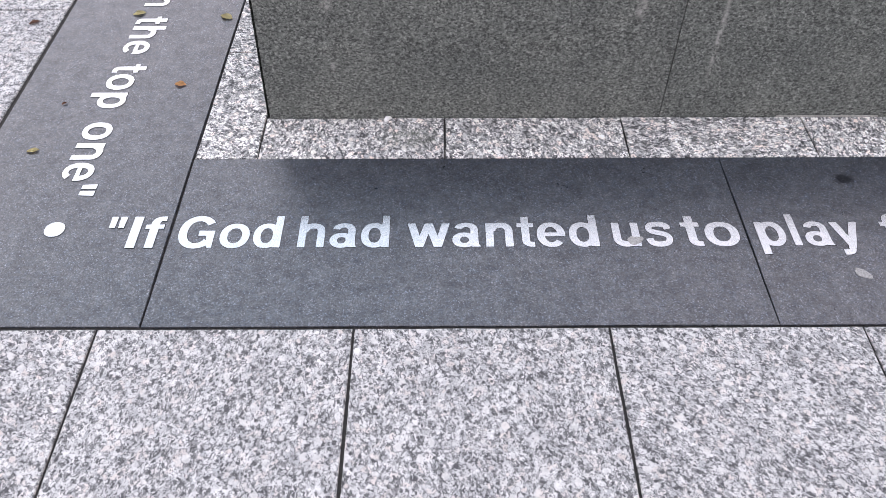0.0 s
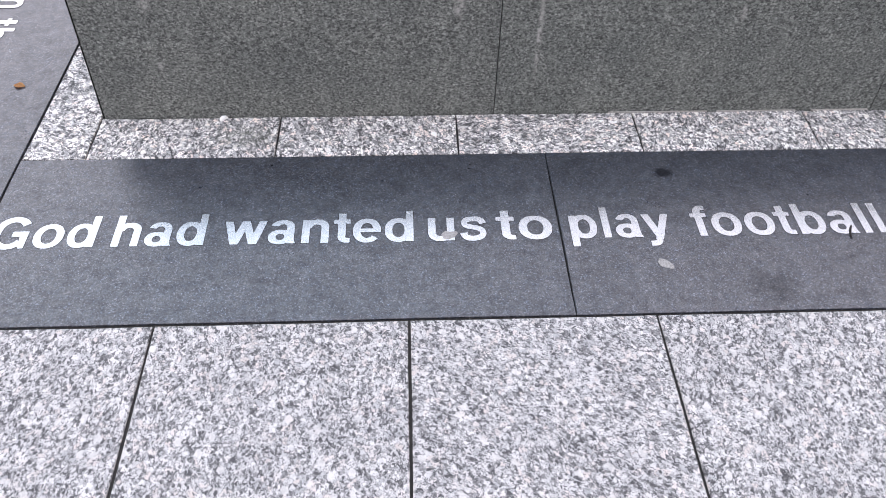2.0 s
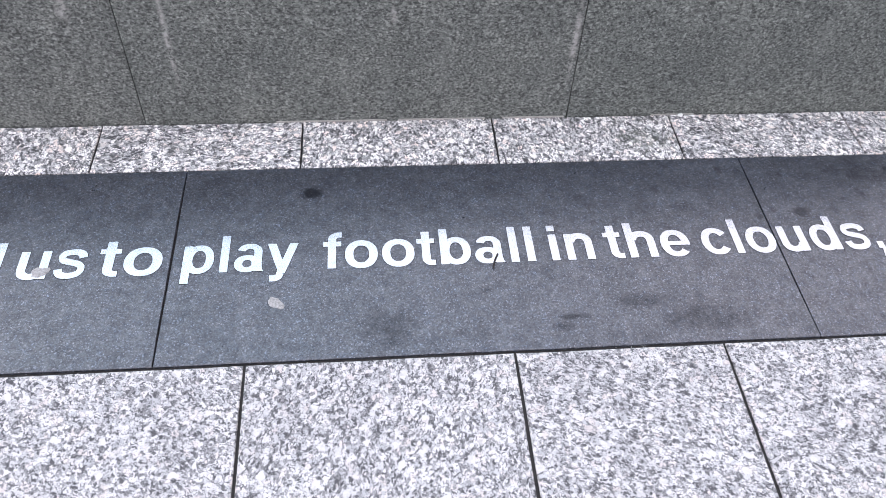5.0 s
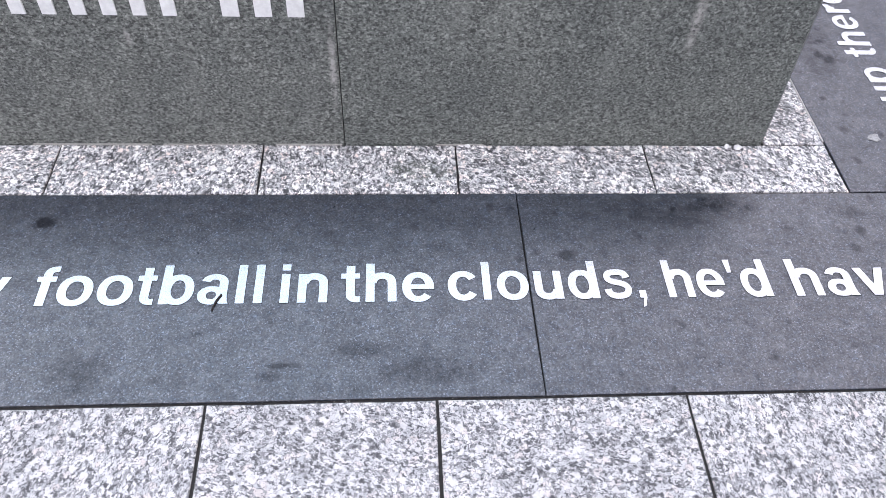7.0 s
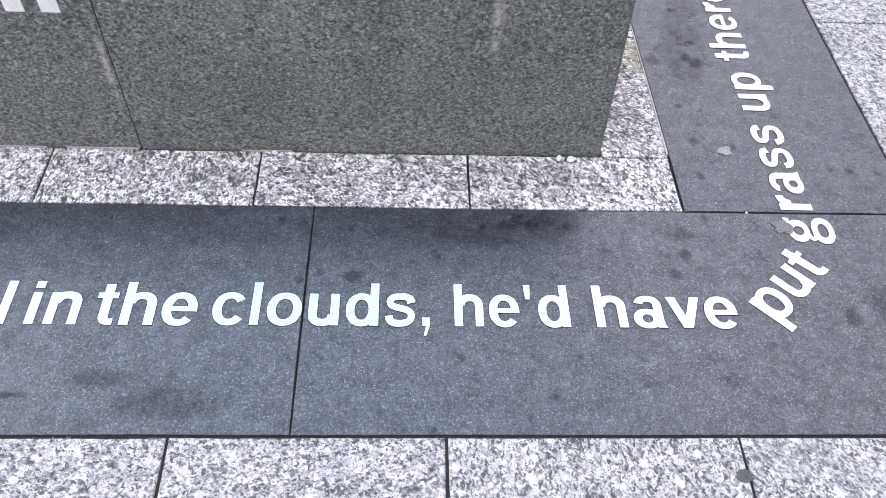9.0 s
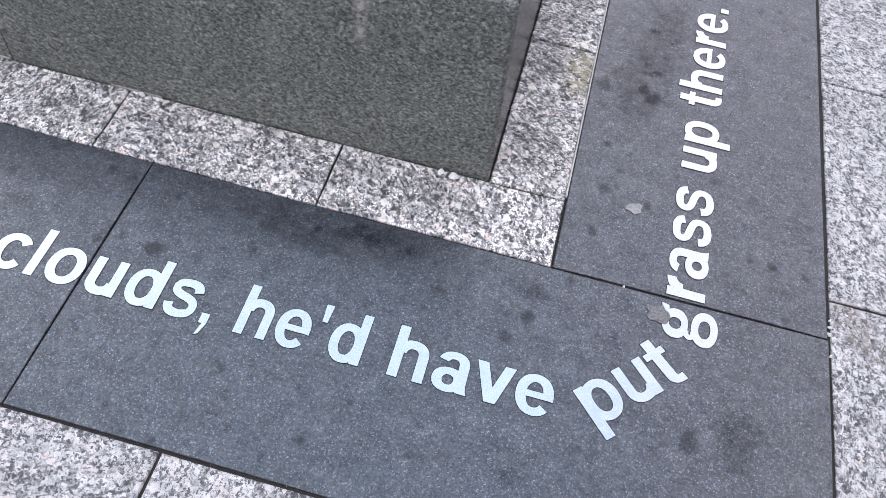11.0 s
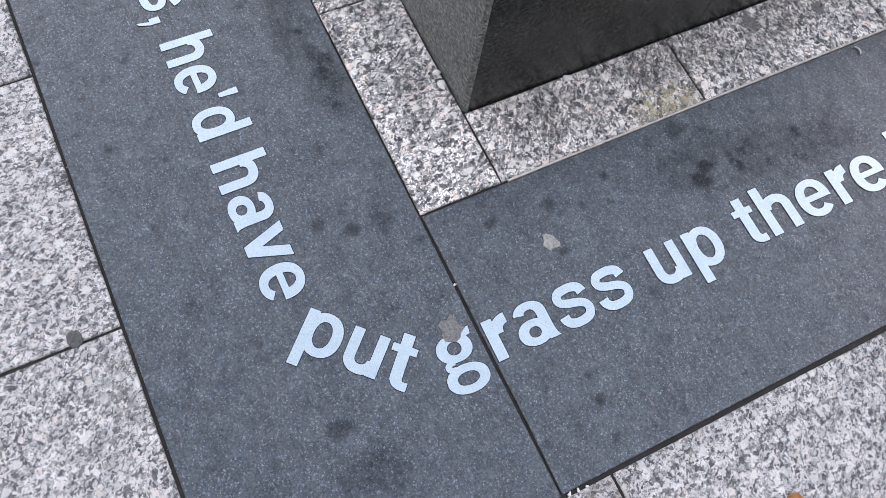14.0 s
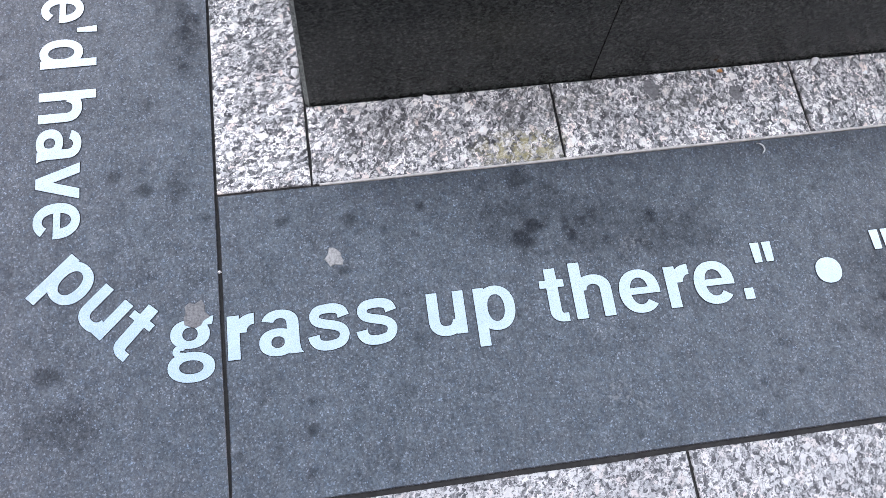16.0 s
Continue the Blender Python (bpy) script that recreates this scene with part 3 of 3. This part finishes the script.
class Pen:
    """Flat strokes of one letter, in thousandths of its size, each swollen by a margin."""

    def __init__(self, swell):
        self.bm, self.g, self.n = bmesh.new(), swell, 0

    def vert(self, x, y):
        return self.bm.verts.new((x * EM, y * EM, self.n * 1.2e-5))

    def poly(self, *pts):
        """A convex outline, counter-clockwise."""
        out = []
        for k, (x, y) in enumerate(pts):
            (ax, ay), (bx, by) = pts[k - 1], pts[(k + 1) % len(pts)]
            d0, d1 = Vector((x - ax, y - ay)).normalized(), Vector((bx - x, by - y)).normalized()
            n0, n1 = Vector((d0.y, -d0.x)), Vector((d1.y, -d1.x))
            shift = (n0 + n1) * (self.g / max(0.25, 1 + n0.dot(n1)))
            out.append(self.vert(x + shift.x, y + shift.y))
        self.bm.faces.new(out)
        self.n += 1

    def bar(self, x0, y0, x1, y1):
        self.poly((x0, y0), (x1, y0), (x1, y1), (x0, y1))

    def slant(self, top, foot, wide, y0=0, y1=532):
        """A sloping stroke between the left ends of its top and its foot."""
        self.poly((foot, y0), (foot + wide, y0), (top + wide, y1), (top, y1))

    def arc(self, cx, cy, rx, ry, wide, high, a0=0, a1=360, n=30):
        """A band along a slightly squared ellipse, wide at its sides and high at top and foot."""
        g = self.g
        rows = []
        shut = a1 - a0 >= 360
        end = 0 if shut else math.degrees(g / max(rx, ry))
        for k in range(n if shut else n + 1):
            a = radians(a0 - end + (a1 - a0 + 2 * end) * k / n)
            c, q = (math.copysign(abs(f(a)) ** 0.92, f(a)) for f in (math.cos, math.sin))
            rows.append((self.vert(cx + (rx + g) * c, cy + (ry + g) * q), self.vert(cx + (rx - wide - g) * c, cy + (ry - high - g) * q)))
        for k in range(n):
            p, q = rows[k], rows[(k + 1) % len(rows)]
            self.bm.faces.new((p[0], q[0], q[1], p[1]))
        self.n += 1

    def stroke(self, pts, wide, ends):
        """A band along a smooth curve through a few points, growing from wide to ends at both ends."""
        fine = []
        full = [pts[0], *pts, pts[-1]]
        for k in range(len(pts) - 1):
            p = [Vector(v) for v in full[k:k + 4]]
            for j in range(6):
                f = j / 6
                fine.append(0.5 * (2 * p[1] + (p[2] - p[0]) * f + (2 * p[0] - 5 * p[1] + 4 * p[2] - p[3]) * f * f + (3 * p[1] - p[0] - 3 * p[2] + p[3]) * f ** 3))
        fine.append(Vector(pts[-1]))
        rows = []
        for k, v in enumerate(fine):
            d = (fine[min(k + 1, len(fine) - 1)] - fine[max(k - 1, 0)]).normalized()
            e = (2 * k / (len(fine) - 1) - 1) ** 4
            half = (wide + (ends - wide) * e) / 2 + self.g
            reach = d * self.g * ((k == len(fine) - 1) - (k == 0))
            rows.append([self.vert(v.x + reach.x + o * d.y * half, v.y + reach.y - o * d.x * half) for o in (1, -1)])
        for p, q in zip(rows, rows[1:]):
            self.bm.faces.new((p[0], q[0], q[1], p[1]))
        self.n += 1


def draw(pen, ch):
    """The strokes of a bold grotesque letter, its foot on the line."""
    stem = {"b": (0, 0, 720), "d": (377, 0, 720), "p": (0, -190, 532), "h": (0, 0, 720), "n": (0, 0, 532), "r": (0, 0, 532), "l": (0, 0, 720), "i": (0, 0, 532)}
    if ch in stem:
        x, lo, hi = stem[ch]
        pen.bar(x, lo, x + 140, hi)
    if ch in "bp":
        pen.arc(270, 266, 247, 280, 138, 112)
    elif ch == "d":
        pen.arc(247, 266, 247, 280, 138, 112)
    elif ch in "nh":
        pen.arc(259, 350, 222, 196, 140, 122, 0, 180, 20), pen.bar(341, 0, 481, 352)
    elif ch == "r":
        pen.arc(309, 315, 240, 229, 150, 134, 90, 180, 12)
    elif ch == "i":
        pen.bar(0, 600, 140, 720)
    elif ch == "a":
        pen.arc(247, 375, 213, 171, 138, 104, 0, 166, 20), pen.bar(322, 120, 460, 376)
        pen.poly((345, 0), (498, 0), (474, 40), (460, 122), (322, 122), (330, 50))
        pen.arc(214, 153, 214, 167, 138, 98)
    elif ch == "c":
        pen.arc(256, 266, 256, 280, 142, 112, 33, 325)
    elif ch == "e":
        pen.arc(253, 266, 253, 280, 140, 108, -8, 320), pen.bar(60, 226, 503, 312)
    elif ch == "o":
        pen.arc(272, 266, 272, 280, 142, 112)
    elif ch == "s":
        pen.stroke([(418, 382), (392, 455), (318, 490), (235, 494), (130, 476), (84, 415), (104, 350), (180, 312), (310, 278), (392, 232), (416, 160), (372, 76), (250, 42), (136, 56), (80, 108), (66, 172)], 112, 136)
    elif ch == "u":
        pen.bar(0, 178, 140, 532), pen.bar(339, 0, 479, 532), pen.arc(222, 182, 222, 196, 140, 122, 180, 360, 20)
    elif ch == "t":
        pen.bar(80, 135, 220, 680), pen.bar(0, 434, 299, 532), pen.arc(246, 140, 166, 146, 140, 108, 180, 270, 12), pen.bar(244, -6, 299, 102)
    elif ch == "f":
        pen.bar(76, 0, 216, 562), pen.bar(0, 434, 300, 532), pen.arc(252, 560, 176, 160, 140, 108, 90, 180, 12), pen.bar(250, 612, 308, 720)
    elif ch == "v":
        pen.slant(0, 190, 150), pen.slant(380, 190, 150)
    elif ch == "w":
        pen.slant(0, 145, 145), pen.slant(307, 145, 145), pen.slant(307, 469, 145), pen.slant(614, 469, 145)
    elif ch == "y":
        pen.slant(0, 190, 150), pen.slant(380, 168, 148, -62)
        pen.stroke([(246, -50), (214, -118), (150, -146), (62, -148)], 118, 116)
    elif ch == "G":
        pen.arc(345, 354, 345, 373, 158, 124, 34, 322), pen.bar(372, 268, 665, 386), pen.poly((572, 0), (665, 0), (665, 300), (520, 300), (545, 90))
    elif ch == "I":
        pen.bar(0, 0, 150, 720)
    elif ch == ".":
        pen.bar(0, 0, 140, 144)
    elif ch == ",":
        pen.bar(0, 0, 140, 144), pen.poly((18, -172), (78, -150), (140, 4), (66, 4))
    elif ch == "'":
        pen.poly((24, 462), (116, 462), (140, 720), (0, 720))
    elif ch == '"':
        pen.poly((10, 455), (104, 455), (112, 720), (0, 720)), pen.poly((156, 455), (250, 455), (260, 720), (148, 720))
    elif ch == "g":               # two bowls, a link and an ear
        pen.arc(238, 345, 228, 175, 140, 94), pen.arc(262, -48, 270, 180, 132, 100), pen.arc(160, 142, 118, 78, 82, 66, 70, 290, 14)
        pen.poly((345, 430), (490, 455), (505, 555), (395, 545))
    elif ch == "dot":
        pen.arc(0, 0, 169, 169, 168, 168, n=40)


def letter_mesh(ch):
    """The letter's steel face, with a flat dark outline just below that paints in the shade of the gap round it. Its
    left foot is at the origin.
    """
    if ch in GLYPHS:
        return GLYPHS[ch]
    bm = bmesh.new()
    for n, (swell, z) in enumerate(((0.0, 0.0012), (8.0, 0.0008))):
        pen = Pen(swell)
        draw(pen, ch)
        me = mesh_of(pen.bm, "strokes")
        if n == 0:
            left = 0.0 if ch == "dot" else min(v.co.x for v in me.vertices)
            width = max(v.co.x for v in me.vertices) - left
        for v in me.vertices:
            v.co.x -= left
            v.co.z += z
        first = len(bm.faces)
        bm.from_mesh(me)
        bm.faces.ensure_lookup_table()
        for f in bm.faces[first:]:
            f.material_index = n
            f.normal_update()
            if f.normal.z < 0:
                f.normal_flip()
        bpy.data.meshes.remove(me)
    out = mesh_of(bm, "letter", STEEL, GAP_SHADE)
    GLYPHS[ch] = (out, width)
    return GLYPHS[ch]


def letter(ch, parent, m, sx=1.0):
    return part("letter" if ch != "dot" else "full_stop_disc", letter_mesh(ch)[0], parent, "", m @ Matrix.Diagonal((sx, 1, 1, 1)))


# the lettering's set widths in thousandths of its size: space before, width, space after
SET = {"a": (29, 498, 29), "b": (61, 517, 33), "c": (34, 488, 34), "d": (34, 517, 60), "e": (23, 505, 28), "f": (10, 308, 15), "h": (65, 481, 65),
       "i": (69, 140, 69), "l": (69, 140, 69), "n": (65, 481, 65), "o": (34, 544, 33), "p": (62, 516, 33), "r": (64, 309, 16), "s": (30, 489, 37),
       "t": (10, 299, 24), "u": (66, 479, 66), "v": (13, 530, 13), "w": (10, 759, 9), "y": (10, 529, 17), "G": (44, 665, 69), "I": (64, 150, 64)}
NARROW = (64, 120, 64)


def word(text, start, end, parent, side):
    """A word between two places along its line, letter by letter."""
    sets = [(70, 260, 50) if ch == '"' else SET.get(ch, NARROW) for ch in text]
    k = (end - start) / (sum(map(sum, sets)) - sets[0][0] - sets[-1][2])
    u = start - sets[0][0] * k
    for ch, (before, wide, after) in zip(text, sets):
        letter(ch, parent, side @ pose(u + before * k, 0, 0), wide * k / letter_mesh(ch)[1])
        u += (before + wide + after) * k


front = pose(0, 0.252, 0)
right_side = pose(4.242, 0, 0, 0, 0, 89.55)
left_side = pose(-0.356, 0, 0, 0, 0, -90)
quote = [thing("inscription", "bright steel letters of a quotation let into the dark border", "lettering", "inscriptions round the plinth") for _ in range(3)]
for text, a, b in (('"If', -0.167, -0.019), ("God", 0.022, 0.291), ("had", 0.335, 0.571), ("wanted", 0.617, 1.113), ("us", 1.151, 1.306),
                   ("to", 1.332, 1.480), ("play", 1.527, 1.798), ("football", 1.857, 2.374), ("in", 2.414, 2.523), ("the", 2.553, 2.772),
                   ("clouds,", 2.804, 3.277), ("he'd", 3.331, 3.588), ("have", 3.645, 3.970)):
    word(text, a, b, quote[0], front if a < 2.7 else pose(0, 0.254, 0))
for ch, x, y, turn, wide in (("p", 4.061, 0.2655, 44, 0.080), ("u", 4.128, 0.329, 44, 0.0715), ("t", 4.190, 0.384, 47, 0.0495), ("g", 4.240, 0.498, 87, 0.0)):
    letter(ch, quote[0], pose(x, y, 0, 0, 0, turn), wide / letter_mesh(ch)[1] if wide else 1.0)
for text, a, b in (("rass", 0.606, 0.920), ("up", 0.978, 1.145), ("there.", 1.198, 1.616), ('"', 1.633, 1.676)):
    word(text, a, b, quote[0], right_side)
letter("dot", quote[1], pose(4.216, 1.779, 0))
word('"', 1.886, 1.930, quote[1], right_side)
for text, a, b in (("in", -1.53, -1.428), ("the", -1.358, -1.125), ("top", -1.067, -0.834), ("one", -0.765, -0.506), ('"', -0.492, -0.446)):
    word(text, a, b, quote[2], left_side)
letter("dot", quote[2], pose(-0.306, 0.319, 0))

# the name cut into the plinth, as plain bars
plate = thing("plinth_lettering", "white painted lettering shown as plain bars on the plinth", "lettering", at=(1.414, WY, 0.395))
for a, b, n in ((1.414, 1.727, 5), (1.789, 2.197, 6), (2.265, 2.491, 3)):
    step = (b - a) / n
    for k in range(n):
        bm = block(a + k * step + 0.018 - 1.414, a + (k + 1) * step - 0.018 - 1.414, 0.008, 0.02, 0.0, 0.08)
        part("bar", mesh_of(bm, "bar", PAINT), plate)

# ---- small litter ----
for n, (x, y, r, sq, turn) in enumerate(((1.752, 0.157, 0.021, 0.62, -40), (4.071, 0.814, 0.020, 0.8, 20), (1.206, 0.272, 0.020, 0.75, 15))):
    ob = tagged(new("chewing_gum", mesh_of(blob(r, 0.003, n, sq), "chewing_gum", GUM)), "flattened pale chewing gum stuck to the dark border", "chewing gum", "gum on the border")
    ob.matrix_basis = pose(x, y, 0.0008, 0, 0, turn)
ob = tagged(new("chewing_gum", mesh_of(blob(0.026, 0.003, 9, 0.9), "chewing_gum", GUM_DARK)), "trodden grey gum over the top of a letter", "chewing gum", "gum on the border")
ob.matrix_basis = pose(4.152, 0.550, 0.0013)
ob = tagged(new("chewing_gum", mesh_of(blob(0.017, 0.002, 11, 0.85, rag=0.12), "chewing_gum", GUM_BLACK)), "flat dark grey gum spot on a pale granite slab", "chewing gum", "gum on the paving")
ob.matrix_basis = pose(3.885, -0.085, 0.0004)
for n, (x, y, r) in enumerate(((3.772, 1.52, 0.022), (3.803, 1.70, 0.018))):
    ob = tagged(new("chewing_gum", mesh_of(blob(r, 0.002, 70 + n, 0.85, rag=0.3), "chewing_gum", GUM_DARK)), "flat grey gum spot on the pale edging", "chewing gum", "gum on the paving")
    ob.matrix_basis = pose(x, y, 0.0004, 0, 0, 60 * n)
ob = tagged(new("stone_chip", mesh_of(blob(0.012, 0.006, 31, 0.8, 9, 0.35), "stone_chip", CHIP)), "small cream stone chip lying on the pale paving", "stone chip", "chips by the plinth")
ob.matrix_basis = pose(0.514, -0.072, 0.0)
for n, (x, y, r) in enumerate(((3.651, 0.772, 0.011), (3.620, 0.775, 0.009), (3.742, 1.037, 0.010), (3.744, 1.90, 0.011), (2.885, 0.776, 0.007), (0.545, 0.777, 0.012))):
    ob = tagged(new("stone_chip", mesh_of(blob(r, 0.009, 20 + n, 0.7, 9, 0.35), "stone_chip", CHIP)), "small whitish stone chip lying at the foot of the plinth", "stone chip", "chips by the plinth")
    ob.matrix_basis = pose(x, y, 0.0, 0, 0, 40 * n)


def leaf(seed, size, material):
    """A small curled scrap of a fallen leaf."""
    rnd = random.Random(seed)
    bm = bmesh.new()
    rows = []
    for k in range(6):
        f = k / 5
        half = size * 0.32 * math.sin(math.pi * (0.08 + 0.88 * f)) * rnd.uniform(0.8, 1.2)
        lift = 0.0015 + 0.004 * math.sin(math.pi * f) * rnd.uniform(0.6, 1.3)
        rows.append([bm.verts.new((size * (f - 0.5), s * half, 0.0012 + lift * (1.0 if s else 0.35))) for s in (-1, 0, 1)])
    for a, b in zip(rows, rows[1:]):
        for k in (0, 1):
            bm.faces.new((a[k], b[k], b[k + 1], a[k + 1]))
    bmesh.ops.solidify(bm, geom=bm.faces[:], thickness=0.0006)
    return mesh_of(bm, "leaf", material)


for n, (x, y, size, material, turn, text) in enumerate(((-0.357, 1.377, 0.045, LEAF_Y, 20, "yellow"), (-0.046, 1.353, 0.05, LEAF_Y, -30, "yellow"),
        (-0.119, 0.955, 0.038, LEAF_O, -10, "orange"), (-0.707, 1.32, 0.04, LEAF_B, 30, "brown"), (-0.454, 0.857, 0.018, LEAF_B, 45, "brown"),
        (-0.473, 0.634, 0.035, LEAF_Y, 15, "pale yellow"), (4.70, 0.99, 0.03, LEAF_O, 60, "orange"),
        (4.685, 0.93, 0.022, LEAF_Y, 10, "pale yellow"), (3.746, 1.68, 0.013, LEAF_O, 80, "orange"))):
    ob = tagged(new("leaf", leaf(40 + n, size, material)), f"small {text} fallen leaf scrap lying on the paving", "leaf", "fallen leaves")
    ob.matrix_basis = pose(x, y, 0.0, 0, 0, turn)

# a dark bent stalk on the border
stalk = bpy.data.curves.new("stalk", "CURVE")
stalk.dimensions, stalk.bevel_depth, stalk.bevel_resolution = "3D", 0.0023, 1
line = stalk.splines.new("POLY")
line.points.add(5)
for k, p in enumerate(line.points):
    p.co = (0.016 * (1 - k / 5) ** 1.6, 0.045 * (1 - k / 5), 0.0015 + 0.001 * math.sin(k), 1)
stalk_shape = new("stalk_shape", stalk)
bpy.context.evaluated_depsgraph_get().update()
stalk_mesh = bpy.data.meshes.new_from_object(stalk_shape.evaluated_get(bpy.context.evaluated_depsgraph_get()))
bpy.data.objects.remove(stalk_shape)
stalk_mesh.materials.append(STALK)
twig = tagged(new("twig", stalk_mesh), "short dark bent leaf stalk lying across a steel letter", "twig")
twig.location = (2.265, 0.232, 0.0015)

for n, (x, y, r) in enumerate(((4.515, 0.63, 0.0045), (4.516, 0.648, 0.004), (4.514, 0.612, 0.005), (4.515, 0.56, 0.0045), (4.073, 0.597, 0.004))):
    ob = tagged(new("glass_fragment", mesh_of(blob(r, 0.006, 60 + n, 0.6, 7, 0.4), "glass_fragment", CHIP)), "tiny pale glass fragment caught in the paving joint", "fragment", "fragments in the joints")
    ob.matrix_basis = pose(x, y, -0.004, 0, 0, 70 * n)

# loose grit along the joints and the foot of the plinth
rnd = random.Random(5)
bm = bmesh.new()
for k in range(300):
    if k % 6 == 0:
        x, y = rnd.uniform(-0.6, 4.5), rnd.gauss(-0.004, 0.006)
    elif k % 3 == 1:
        x, y = rnd.uniform(WX0, WX1), WY - abs(rnd.gauss(0, 0.006)) - 0.002
    else:
        x, y = WX1 + 0.002 + abs(rnd.gauss(0, 0.006)), rnd.uniform(WY, 2.4)
    r = rnd.uniform(0.0008, 0.0022)
    a = rnd.uniform(0, 6.28)
    base = [bm.verts.new((x + r * math.cos(a + q * 2.09), y + r * math.sin(a + q * 2.09), -0.001)) for q in range(3)]
    tip = bm.verts.new((x, y, r * 1.1))
    for q in range(3):
        bm.faces.new((base[q], base[(q + 1) % 3], tip))
tagged(new("grit", mesh_of(bm, "grit", GUM)), "loose pale grit along the joints and plinth foot", "grit", kind="stuff")

curl = thing("paper_scrap", "thin curled white paper scrap on the edge of the border", "paper scrap", at=(3.926, 1.712, 0.0012))
bm = bmesh.new()
rows = []
for k in range(8):
    a = radians(150 * k / 7)
    rows.append([bm.verts.new((0.012 - 0.012 * math.cos(a), 0.016 * math.sin(a) * 0.8, z)) for z in (0.0, 0.004)] + [bm.verts.new((0.0135 - 0.0135 * math.cos(a), 0.0178 * math.sin(a) * 0.8, z)) for z in (0.004, 0.0)])
for a, b in zip(rows, rows[1:]):
    for k in range(4):
        bm.faces.new((a[k], b[k], b[(k + 1) % 4], a[(k + 1) % 4]))
bm.faces.new(rows[0][::-1]), bm.faces.new(rows[-1])
part("strip", mesh_of(bm, "strip", PAINT), curl)
